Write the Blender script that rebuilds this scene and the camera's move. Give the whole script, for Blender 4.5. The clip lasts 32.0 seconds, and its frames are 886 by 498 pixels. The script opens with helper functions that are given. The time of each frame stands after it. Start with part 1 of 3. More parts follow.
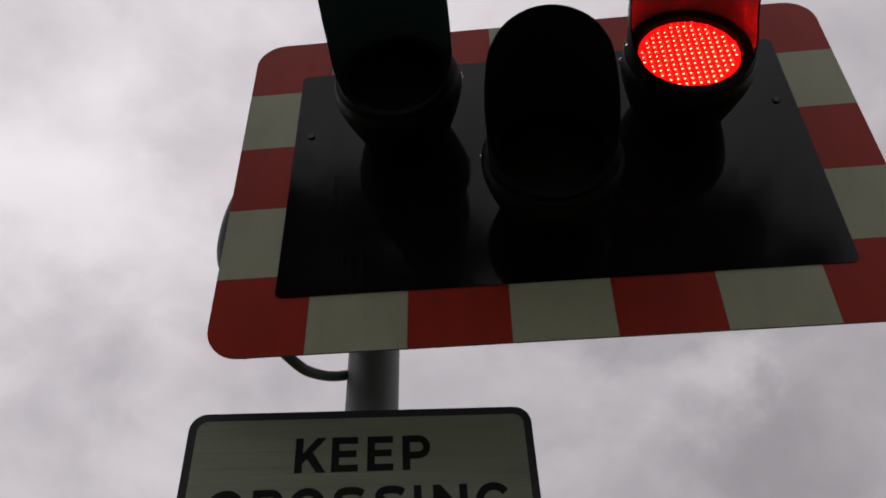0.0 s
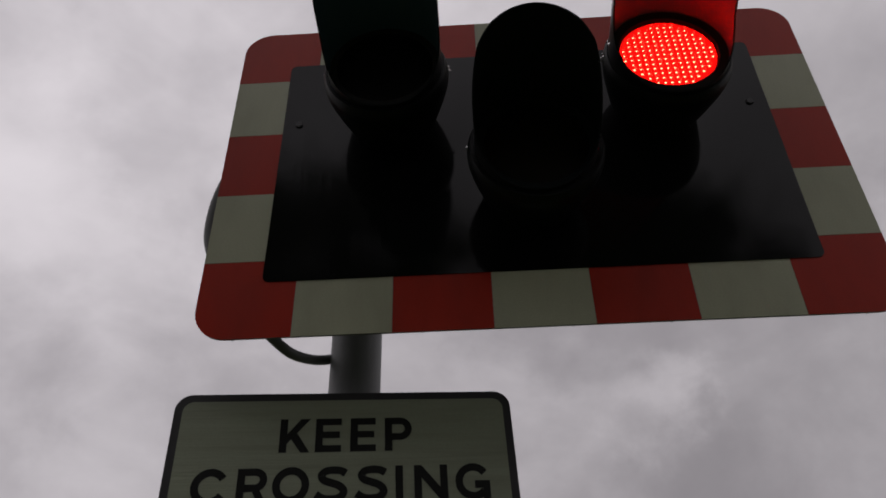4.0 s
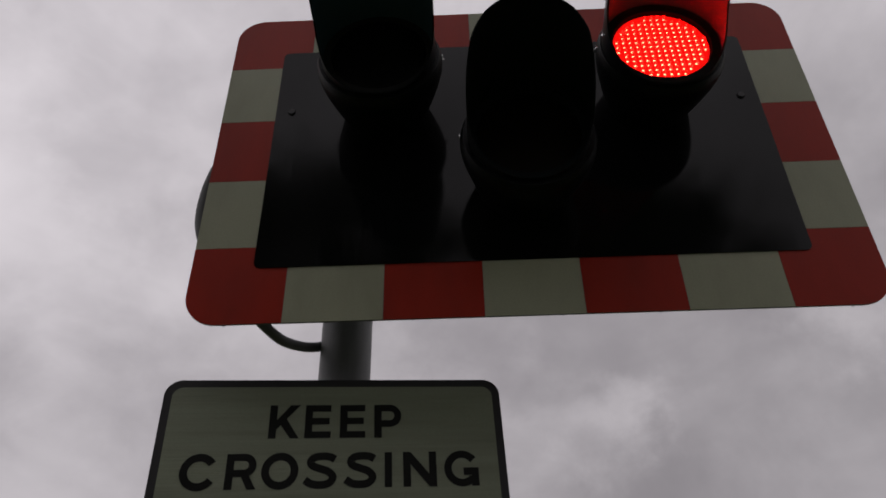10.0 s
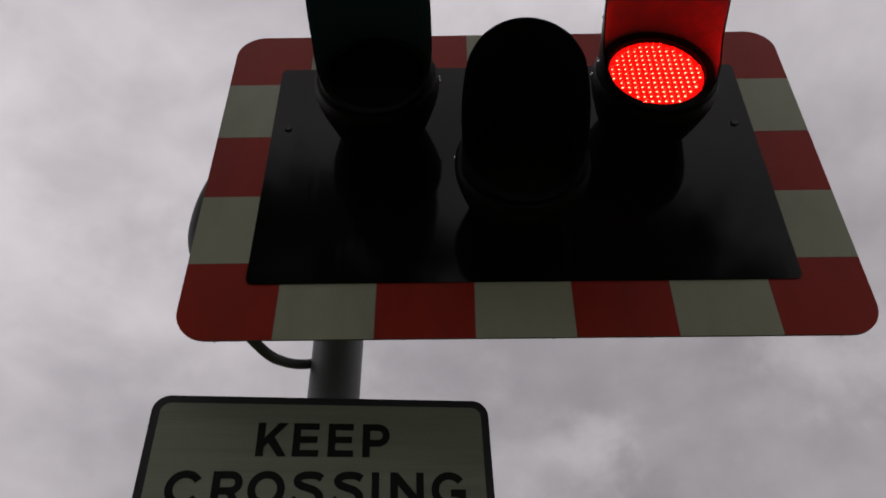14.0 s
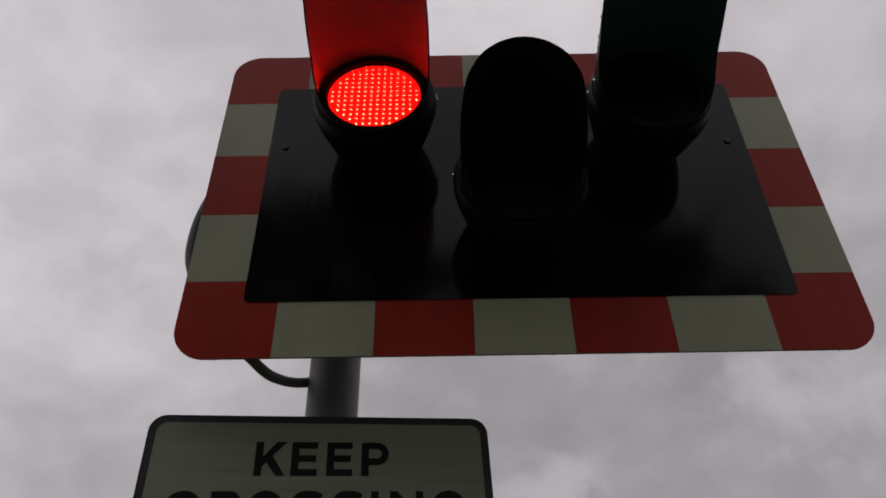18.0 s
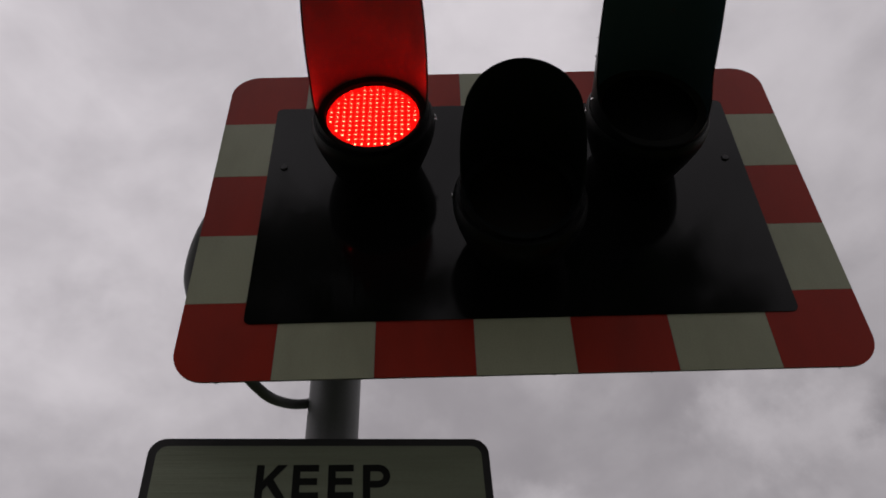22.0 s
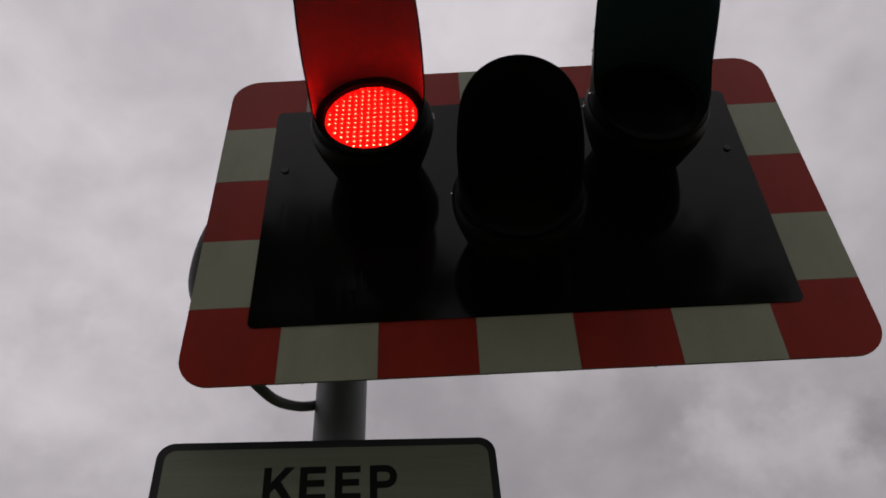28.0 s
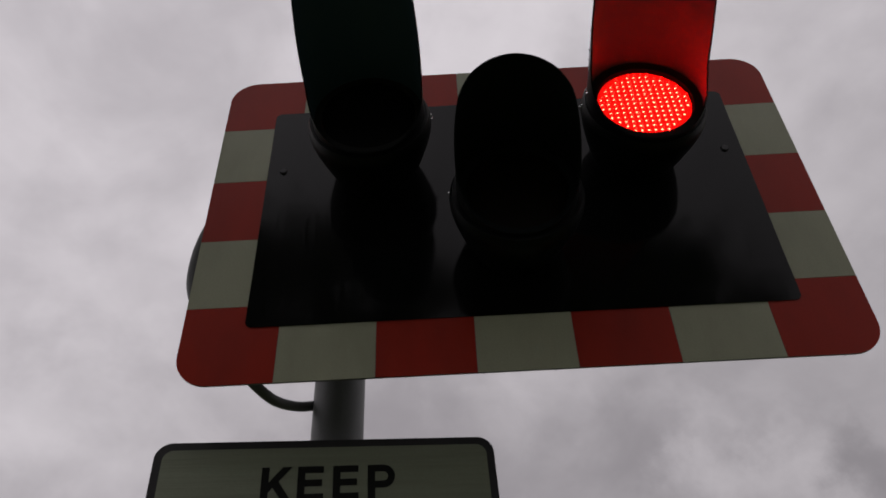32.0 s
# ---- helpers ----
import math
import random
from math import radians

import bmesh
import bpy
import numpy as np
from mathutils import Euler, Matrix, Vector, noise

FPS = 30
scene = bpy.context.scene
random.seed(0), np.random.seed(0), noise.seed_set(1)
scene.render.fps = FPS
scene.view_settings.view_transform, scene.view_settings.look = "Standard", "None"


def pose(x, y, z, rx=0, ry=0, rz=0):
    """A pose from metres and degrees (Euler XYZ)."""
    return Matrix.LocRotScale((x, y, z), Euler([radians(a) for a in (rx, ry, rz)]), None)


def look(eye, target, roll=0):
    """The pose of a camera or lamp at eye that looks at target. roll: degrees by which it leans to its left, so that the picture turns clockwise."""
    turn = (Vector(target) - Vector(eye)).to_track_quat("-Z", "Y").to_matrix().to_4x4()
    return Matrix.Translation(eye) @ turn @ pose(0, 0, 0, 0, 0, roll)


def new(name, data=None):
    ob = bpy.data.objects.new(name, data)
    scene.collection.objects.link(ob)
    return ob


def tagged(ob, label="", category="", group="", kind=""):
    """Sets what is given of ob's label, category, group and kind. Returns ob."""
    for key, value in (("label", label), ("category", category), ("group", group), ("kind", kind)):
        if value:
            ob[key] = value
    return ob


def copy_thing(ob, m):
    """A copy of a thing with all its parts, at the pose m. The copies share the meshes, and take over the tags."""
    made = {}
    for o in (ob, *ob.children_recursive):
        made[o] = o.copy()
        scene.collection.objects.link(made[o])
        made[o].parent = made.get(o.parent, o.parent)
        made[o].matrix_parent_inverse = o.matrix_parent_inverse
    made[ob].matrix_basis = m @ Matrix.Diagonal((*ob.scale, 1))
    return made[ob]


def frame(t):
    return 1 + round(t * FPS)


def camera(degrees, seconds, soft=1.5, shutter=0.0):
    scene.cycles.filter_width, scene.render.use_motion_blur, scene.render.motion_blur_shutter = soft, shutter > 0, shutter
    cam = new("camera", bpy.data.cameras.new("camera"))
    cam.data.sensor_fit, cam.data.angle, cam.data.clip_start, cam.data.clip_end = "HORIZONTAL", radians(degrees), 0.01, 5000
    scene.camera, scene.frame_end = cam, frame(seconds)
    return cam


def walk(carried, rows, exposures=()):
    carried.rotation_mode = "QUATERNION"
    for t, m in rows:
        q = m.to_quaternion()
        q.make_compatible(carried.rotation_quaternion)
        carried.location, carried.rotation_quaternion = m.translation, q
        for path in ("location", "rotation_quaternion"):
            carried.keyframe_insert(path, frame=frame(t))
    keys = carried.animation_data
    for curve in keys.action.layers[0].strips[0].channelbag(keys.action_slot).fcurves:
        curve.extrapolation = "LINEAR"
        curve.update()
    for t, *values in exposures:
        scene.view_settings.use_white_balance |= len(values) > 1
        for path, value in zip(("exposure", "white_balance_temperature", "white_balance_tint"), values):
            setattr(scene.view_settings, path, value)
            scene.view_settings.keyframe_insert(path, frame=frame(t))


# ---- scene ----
cam = camera(63.0, 32.0, soft=1.75, shutter=0.6)
PATH = [
    (0, (-0.109, -1.066, 1.66), (-0.248, 0.578, 2.791), -1.1),
    (0.5, (-0.125, -1.061, 1.638), (-0.233, 0.565, 2.798), -1.3),
    (1, (-0.124, -1.065, 1.642), (-0.233, 0.567, 2.793), -1.0),
    (1.5, (-0.126, -1.064, 1.641), (-0.232, 0.569, 2.791), -1.0),
    (2, (-0.126, -1.066, 1.644), (-0.233, 0.573, 2.785), -1.0),
    (2.5, (-0.13, -1.069, 1.646), (-0.229, 0.575, 2.781), -1.1),
    (3, (-0.131, -1.075, 1.645), (-0.221, 0.574, 2.772), -1.2),
    (3.5, (-0.129, -1.085, 1.636), (-0.206, 0.569, 2.757), -1.3),
    (5.5, (-0.126, -1.094, 1.618), (-0.183, 0.562, 2.737), -1.4),
    (6, (-0.126, -1.092, 1.615), (-0.183, 0.563, 2.738), -1.3),
    (6.5, (-0.124, -1.093, 1.619), (-0.183, 0.566, 2.735), -1.2),
    (7, (-0.121, -1.09, 1.617), (-0.184, 0.567, 2.736), -1.1),
    (7.5, (-0.12, -1.087, 1.613), (-0.184, 0.567, 2.735), -1.1),
    (8, (-0.12, -1.087, 1.614), (-0.184, 0.57, 2.732), -1.2),
    (8.5, (-0.123, -1.089, 1.619), (-0.183, 0.575, 2.727), -1.2),
    (9, (-0.127, -1.095, 1.626), (-0.18, 0.579, 2.72), -1.4),
    (9.5, (-0.132, -1.088, 1.62), (-0.174, 0.581, 2.722), -1.4),
    (10, (-0.131, -1.088, 1.618), (-0.17, 0.578, 2.723), -1.2),
    (10.5, (-0.132, -1.088, 1.618), (-0.165, 0.575, 2.729), -1.0),
    (11, (-0.124, -1.091, 1.619), (-0.165, 0.569, 2.733), -0.6),
    (11.5, (-0.126, -1.093, 1.621), (-0.159, 0.565, 2.738), -0.5),
    (12, (-0.128, -1.095, 1.623), (-0.155, 0.561, 2.743), -0.5),
    (12.5, (-0.129, -1.096, 1.624), (-0.152, 0.558, 2.749), -0.4),
    (13, (-0.126, -1.105, 1.633), (-0.151, 0.555, 2.748), -0.3),
    (13.5, (-0.122, -1.098, 1.623), (-0.153, 0.548, 2.758), -0.1),
    (14, (-0.128, -1.097, 1.626), (-0.15, 0.548, 2.763), -0.2),
    (14.5, (-0.13, -1.096, 1.623), (-0.149, 0.544, 2.767), -0.2),
    (16.5, (-0.145, -1.089, 1.614), (-0.139, 0.532, 2.786), -0.9),
    (17, (-0.145, -1.089, 1.613), (-0.138, 0.526, 2.793), -1.0),
    (17.5, (-0.144, -1.092, 1.615), (-0.137, 0.521, 2.797), -1.0),
    (18, (-0.144, -1.096, 1.619), (-0.137, 0.516, 2.802), -1.0),
    (18.5, (-0.143, -1.092, 1.611), (-0.136, 0.507, 2.811), -1.1),
    (19, (-0.144, -1.096, 1.613), (-0.136, 0.502, 2.817), -1.1),
    (19.5, (-0.143, -1.096, 1.613), (-0.136, 0.496, 2.824), -1.2),
    (20, (-0.146, -1.098, 1.617), (-0.135, 0.492, 2.83), -1.3),
    (20.5, (-0.147, -1.101, 1.623), (-0.134, 0.49, 2.835), -1.4),
    (21, (-0.144, -1.098, 1.619), (-0.135, 0.485, 2.84), -1.4),
    (21.5, (-0.149, -1.101, 1.625), (-0.133, 0.486, 2.842), -1.6),
    (22, (-0.153, -1.104, 1.632), (-0.131, 0.489, 2.841), -1.8),
    (22.5, (-0.147, -1.1, 1.625), (-0.131, 0.486, 2.843), -1.9),
    (23, (-0.135, -1.108, 1.63), (-0.137, 0.488, 2.836), -1.7),
    (23.5, (-0.144, -1.096, 1.62), (-0.137, 0.486, 2.844), -2.2),
    (24, (-0.148, -1.094, 1.623), (-0.137, 0.49, 2.844), -2.5),
    (24.5, (-0.143, -1.095, 1.622), (-0.14, 0.488, 2.844), -2.6),
    (25, (-0.152, -1.097, 1.628), (-0.138, 0.491, 2.843), -2.8),
    (25.5, (-0.149, -1.091, 1.619), (-0.139, 0.488, 2.847), -2.9),
    (27.5, (-0.142, -1.093, 1.624), (-0.142, 0.489, 2.847), -2.8),
    (28, (-0.129, -1.105, 1.633), (-0.146, 0.491, 2.839), -2.5),
    (28.5, (-0.14, -1.093, 1.626), (-0.143, 0.491, 2.847), -2.8),
    (29, (-0.139, -1.1, 1.631), (-0.141, 0.492, 2.841), -2.9),
    (29.5, (-0.143, -1.098, 1.629), (-0.14, 0.492, 2.842), -3.0),
    (30, (-0.142, -1.097, 1.626), (-0.14, 0.49, 2.842), -3.0),
    (30.5, (-0.143, -1.099, 1.629), (-0.137, 0.492, 2.841), -3.1),
    (31, (-0.14, -1.096, 1.624), (-0.137, 0.489, 2.843), -3.0),
    (31.5, (-0.138, -1.098, 1.626), (-0.137, 0.49, 2.841), -3.0),
    (32, (-0.125, -1.097, 1.621), (-0.142, 0.487, 2.842), -2.6),
]
walk(cam, [(t, look(eye, target, roll)) for t, eye, target, roll in PATH],
     exposures=[(0.0, 0.27), (0.2, 0.05), (0.5, -0.12), (1.0, -0.1), (2.0, 0.0), (32.0, 0.0)])

# ---- world: overcast daylight ----
world = bpy.data.worlds.new("overcast_sky")
scene.world = world
world.use_nodes = True
wn = world.node_tree
wn.nodes.clear()
w_out = wn.nodes.new("ShaderNodeOutputWorld")
w_bg = wn.nodes.new("ShaderNodeBackground")
w_sky = wn.nodes.new("ShaderNodeTexSky")
w_sky.sky_type = "NISHITA"
w_sky.sun_disc = False
w_sky.sun_elevation = radians(40)
w_sky.sun_rotation = radians(20)
w_bg.inputs["Strength"].default_value = 0.06
wn.links.new(w_sky.outputs["Color"], w_bg.inputs["Color"])
wn.links.new(w_bg.outputs["Background"], w_out.inputs["Surface"])


# ---- materials ----
def nodes_of(name):
    m = bpy.data.materials.new(name)
    m.use_nodes = True
    return m, m.node_tree, m.node_tree.nodes["Principled BSDF"]


def add_noise(nt, scale, detail=4.0, rough=0.55, stretch=(1, 1, 1), distort=0.0, at=(0, 0, 0)):
    tc = nt.nodes.new("ShaderNodeTexCoord")
    mp = nt.nodes.new("ShaderNodeMapping")
    mp.inputs["Scale"].default_value = stretch
    mp.inputs["Location"].default_value = at
    nz = nt.nodes.new("ShaderNodeTexNoise")
    nz.inputs["Scale"].default_value = scale
    nz.inputs["Detail"].default_value = detail
    nz.inputs["Roughness"].default_value = rough
    nz.inputs["Distortion"].default_value = distort
    nt.links.new(tc.outputs["Object"], mp.inputs["Vector"])
    nt.links.new(mp.outputs["Vector"], nz.inputs["Vector"])
    return nz.outputs["Fac"]


def span(nt, value, lo, hi, a, b):
    n = nt.nodes.new("ShaderNodeMapRange")
    n.inputs["From Min"].default_value, n.inputs["From Max"].default_value = lo, hi
    n.inputs["To Min"].default_value, n.inputs["To Max"].default_value = a, b
    nt.links.new(value, n.inputs["Value"])
    return n.outputs["Result"]


def blend(nt, fac, a, b):
    n = nt.nodes.new("ShaderNodeMix")
    n.data_type = "RGBA"
    for sock, v in ((n.inputs[6], a), (n.inputs[7], b)):
        if isinstance(v, tuple):
            sock.default_value = (*v, 1)
        else:
            nt.links.new(v, sock)
    nt.links.new(fac, n.inputs[0])
    return n.outputs[2]


def surface(name, base, dirt, rough, metal=0.0, grain=300.0, stain=9.0, bump=0.05, streak=(1, 1, 0.35), spec=0.5, amount=0.7, runs=0.0, vary=0.14, ripple=0.0):
    """Paint, plastic or sheet: a base colour with stains at one scale and grain at another."""
    m, nt, p = nodes_of(name)
    big = add_noise(nt, stain, 5.0, 0.6, streak)
    fine = add_noise(nt, grain, 3.0, 0.6)
    c = blend(nt, span(nt, big, 0.42, 0.75, 0.0, amount), base, dirt)
    c = blend(nt, span(nt, fine, 0.4, 0.8, 0.0, 0.35), c, dirt)
    nt.links.new(c, p.inputs["Base Color"])
    nt.links.new(span(nt, big, 0.3, 0.75, max(rough - vary * 0.6, 0.03), min(rough + vary, 1)), p.inputs["Roughness"])
    p.inputs["Metallic"].default_value = metal
    p.inputs["Specular IOR Level"].default_value = spec
    b = nt.nodes.new("ShaderNodeBump")
    b.inputs["Strength"].default_value = bump
    b.inputs["Distance"].default_value = 0.002
    nt.links.new(fine, b.inputs["Height"])
    if ripple:
        # faint level ridges in the sheeting
        wave = nt.nodes.new("ShaderNodeBump")
        wave.inputs["Strength"].default_value = ripple
        wave.inputs["Distance"].default_value = 0.002
        nt.links.new(add_noise(nt, 9, 4.0, 0.65, (0.3, 1, 13)), wave.inputs["Height"])
        nt.links.new(wave.outputs["Normal"], b.inputs["Normal"])
    if runs:
        # water that has run down the face
        wet = nt.nodes.new("ShaderNodeBump")
        wet.inputs["Strength"].default_value = runs
        wet.inputs["Distance"].default_value = 0.002
        nt.links.new(add_noise(nt, 60, 3.0, 0.55, (1, 1, 0.1), 0.35), wet.inputs["Height"])
        side = nt.nodes.new("ShaderNodeSeparateXYZ")
        nt.links.new(nt.nodes.new("ShaderNodeTexCoord").outputs["Object"], side.inputs[0])
        low = span(nt, side.outputs["Z"], 0.44, 0.34, 0.05, 1.0)
        both = nt.nodes.new("ShaderNodeMath")
        both.operation = "MULTIPLY"
        nt.links.new(low, both.inputs[0])
        nt.links.new(span(nt, side.outputs["X"], -0.18, -0.34, 0.1 * runs, runs), both.inputs[1])
        patchy = both.outputs[0]
        nt.links.new(patchy, wet.inputs["Strength"])
        nt.links.new(wet.outputs["Normal"], b.inputs["Normal"])
    nt.links.new(b.outputs["Normal"], p.inputs["Normal"])
    return m


def glowing(name, colour, strength):
    m, nt, p = nodes_of(name)
    p.inputs["Base Color"].default_value = (*colour, 1)
    p.inputs["Emission Color"].default_value = (*colour, 1)
    p.inputs["Emission Strength"].default_value = strength
    p.inputs["Roughness"].default_value = 0.3
    return m


WHITE = surface("white_reflective_sheet", (0.385, 0.395, 0.282), (0.26, 0.265, 0.185), 0.36, bump=0.03, amount=0.6, spec=0.3, vary=0.06)
RED = surface("red_reflective_sheet", (0.365, 0.0215, 0.0085), (0.225, 0.0155, 0.007), 0.36, bump=0.03, amount=0.7, spec=0.22, vary=0.08)
PANEL = surface("black_gloss_panel", (0.0035, 0.0038, 0.004), (0.006, 0.006, 0.006), 0.085, bump=0.008, stain=14, streak=(1.6, 1, 0.18), amount=0.8, spec=0.24, runs=0.17, vary=0.03)
BLACK = surface("black_moulded_plastic", (0.003, 0.004, 0.0038), (0.005, 0.006, 0.0057), 0.42, bump=0.12, spec=0.14)
WET = surface("wet_black_hood", (0.005, 0.0056, 0.0056), (0.009, 0.01, 0.01), 0.34, bump=0.3, spec=0.28, grain=140)
# glow put into the colour: lit hoods' inner walls lightened, unlike the DULL ones
PALED = surface("paled_lit_hood_inside", (0.052, 0.098, 0.138), (0.068, 0.11, 0.142), 0.6, bump=0.1, spec=0.15, stain=14, streak=(1, 0.35, 1), amount=0.9)
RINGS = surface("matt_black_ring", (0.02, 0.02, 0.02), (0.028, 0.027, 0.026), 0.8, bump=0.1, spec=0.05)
# darker copy for the unlit lamp's walls and rings, and all hood lips
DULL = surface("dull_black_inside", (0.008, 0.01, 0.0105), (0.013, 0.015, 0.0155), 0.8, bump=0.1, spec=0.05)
# lens ring lightened on the lit lamps so it joins the glow
COLLAR = surface("paled_lens_ring", (0.026, 0.026, 0.025), (0.034, 0.033, 0.032), 0.85, bump=0.03, spec=0.03)
BORDER = surface("black_sign_border", (0.018, 0.017, 0.018), (0.028, 0.026, 0.026), 0.4, spec=0.5)
SHEET = surface("cream_sign_sheet", (0.285, 0.31, 0.225), (0.2, 0.215, 0.155), 0.36, bump=0.05, stain=9, streak=(0.2, 1, 4.5), amount=0.8, spec=0.4, vary=0.2, ripple=0.6)
INK = surface("black_letter_film", (0.006, 0.006, 0.005), (0.01, 0.01, 0.009), 0.45, spec=0.2)
ALLOY = surface("weathered_aluminium_plate", (0.2, 0.2, 0.2), (0.12, 0.115, 0.11), 0.5, metal=0.6)
STEEL = surface("grey_painted_steel_tube", (0.17, 0.175, 0.178), (0.09, 0.09, 0.088), 0.5, stain=11, streak=(1, 1, 0.16), bump=0.1, amount=0.9)
RUBBER = surface("grey_flexible_conduit", (0.12, 0.122, 0.12), (0.07, 0.07, 0.07), 0.5)
BOLT = surface("dark_zinc_bolt", (0.05, 0.05, 0.052), (0.03, 0.028, 0.026), 0.45, metal=0.5)
CHROME = surface("bright_zinc_screw", (0.5, 0.5, 0.5), (0.35, 0.34, 0.33), 0.3, metal=1.0)
WATER, wt, wp = nodes_of("clear_rain_water")
wp.inputs["Transmission Weight"].default_value = 1.0
wp.inputs["Roughness"].default_value = 0.02
wp.inputs["IOR"].default_value = 1.33
LENS_LIT = glowing("red_lit_lens", (1.0, 0.007, 0.005), 0.78)
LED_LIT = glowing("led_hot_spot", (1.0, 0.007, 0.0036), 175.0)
# cup walls given a glow of their own to keep the lens evenly red
LED_CUP = glowing("glowing_red_cup", (1.0, 0.006, 0.004), 0.42)
LENS_OFF = surface("unlit_lens_back", (0.004, 0.004, 0.004), (0.006, 0.006, 0.006), 0.5, spec=0.06)
AMBER = surface("unlit_amber_lens", (0.007, 0.005, 0.003), (0.005, 0.004, 0.003), 0.45, spec=0.08)
GRASS = surface("short_verge_grass", (0.05, 0.075, 0.025), (0.075, 0.07, 0.035), 0.9, stain=0.6, grain=20, streak=(1, 1, 1), bump=0.3)
BARK = surface("brown_grey_bark", (0.1, 0.08, 0.06), (0.05, 0.042, 0.034), 0.9, stain=5, grain=40, bump=0.5)
LEAF = surface("dull_green_leaf", (0.06, 0.1, 0.035), (0.085, 0.105, 0.042), 0.6, stain=1.5, grain=12, streak=(1, 1, 1), spec=0.2)


def cloud_material():
    """Overcast seen from below: soft masses of two sizes, giving off the daylight that passes through them, brightest towards the veiled sun."""
    m = bpy.data.materials.new("overcast_cloud")
    m.use_nodes = True
    nt = m.node_tree
    nt.nodes.clear()
    out = nt.nodes.new("ShaderNodeOutputMaterial")
    em = nt.nodes.new("ShaderNodeEmission")
    k = 1.0 / DOME
    big = add_noise(nt, 3.1, 6.0, 0.5, (k, k, 1.6 * k), 0.5, CLOUD_AT)
    small = add_noise(nt, 10.0, 5.0, 0.5, (k, k, 1.3 * k), 0.35, CLOUD_AT)
    total = span(nt, big, 0.34, 0.66, 0.3, 0.67)

    def plus(a, b):
        n = nt.nodes.new("ShaderNodeMath")
        n.operation = "ADD"
        nt.links.new(a, n.inputs[0])
        nt.links.new(b, n.inputs[1])
        return n.outputs[0]

    total = plus(total, span(nt, small, 0.3, 0.7, -0.12, 0.1))
    # ragged edges: the place looked up is pushed about by noise
    tc = nt.nodes.new("ShaderNodeTexCoord")
    way = nt.nodes.new("ShaderNodeVectorMath")
    way.operation = "NORMALIZE"
    nt.links.new(tc.outputs["Object"], way.inputs[0])
    push = nt.nodes.new("ShaderNodeTexNoise")
    push.inputs["Scale"].default_value = 7.0
    push.inputs["Detail"].default_value = 6.0
    push.inputs["Roughness"].default_value = 0.58
    nt.links.new(way.outputs[0], push.inputs["Vector"])
    ragged = nt.nodes.new("ShaderNodeVectorMath")
    ragged.operation = "MULTIPLY_ADD"
    ragged.inputs[1].default_value = (0.34, 0.34, 0.34)
    nt.links.new(push.outputs["Color"], ragged.inputs[0])
    nt.links.new(way.outputs[0], ragged.inputs[2])
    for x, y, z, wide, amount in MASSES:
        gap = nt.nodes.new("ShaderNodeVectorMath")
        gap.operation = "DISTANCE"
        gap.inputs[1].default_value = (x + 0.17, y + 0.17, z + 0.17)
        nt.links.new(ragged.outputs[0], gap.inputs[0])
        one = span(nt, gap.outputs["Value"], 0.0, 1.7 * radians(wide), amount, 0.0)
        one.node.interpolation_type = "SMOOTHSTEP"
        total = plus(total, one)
    # the lightest and darkest parts level off softly
    for operation, a, b in (("SUBTRACT", None, 0.5), ("MULTIPLY", None, 2.0), ("TANH", None, None), ("MULTIPLY_ADD", 0.5, 0.5)):
        n = nt.nodes.new("ShaderNodeMath")
        n.operation = operation
        nt.links.new(total, n.inputs[0])
        if operation == "MULTIPLY_ADD":
            n.inputs[1].default_value, n.inputs[2].default_value = a, b
        elif b is not None:
            n.inputs[1].default_value = b
        total = n.outputs[0]
    c = blend(nt, total, (0.325, 0.302, 0.325), (0.69, 0.648, 0.682))
    nt.links.new(c, em.inputs["Color"])
    dot = nt.nodes.new("ShaderNodeVectorMath")
    dot.operation = "DOT_PRODUCT"
    dot.inputs[1].default_value = Vector(VEILED_SUN).normalized() * k
    nt.links.new(tc.outputs["Object"], dot.inputs[0])
    nt.links.new(span(nt, dot.outputs["Value"], 0.0, 1.0, 0.72, 1.26), em.inputs["Strength"])
    nt.links.new(em.outputs["Emission"], out.inputs["Surface"])
    return m


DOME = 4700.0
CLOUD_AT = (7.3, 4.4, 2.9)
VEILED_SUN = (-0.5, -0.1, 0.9)
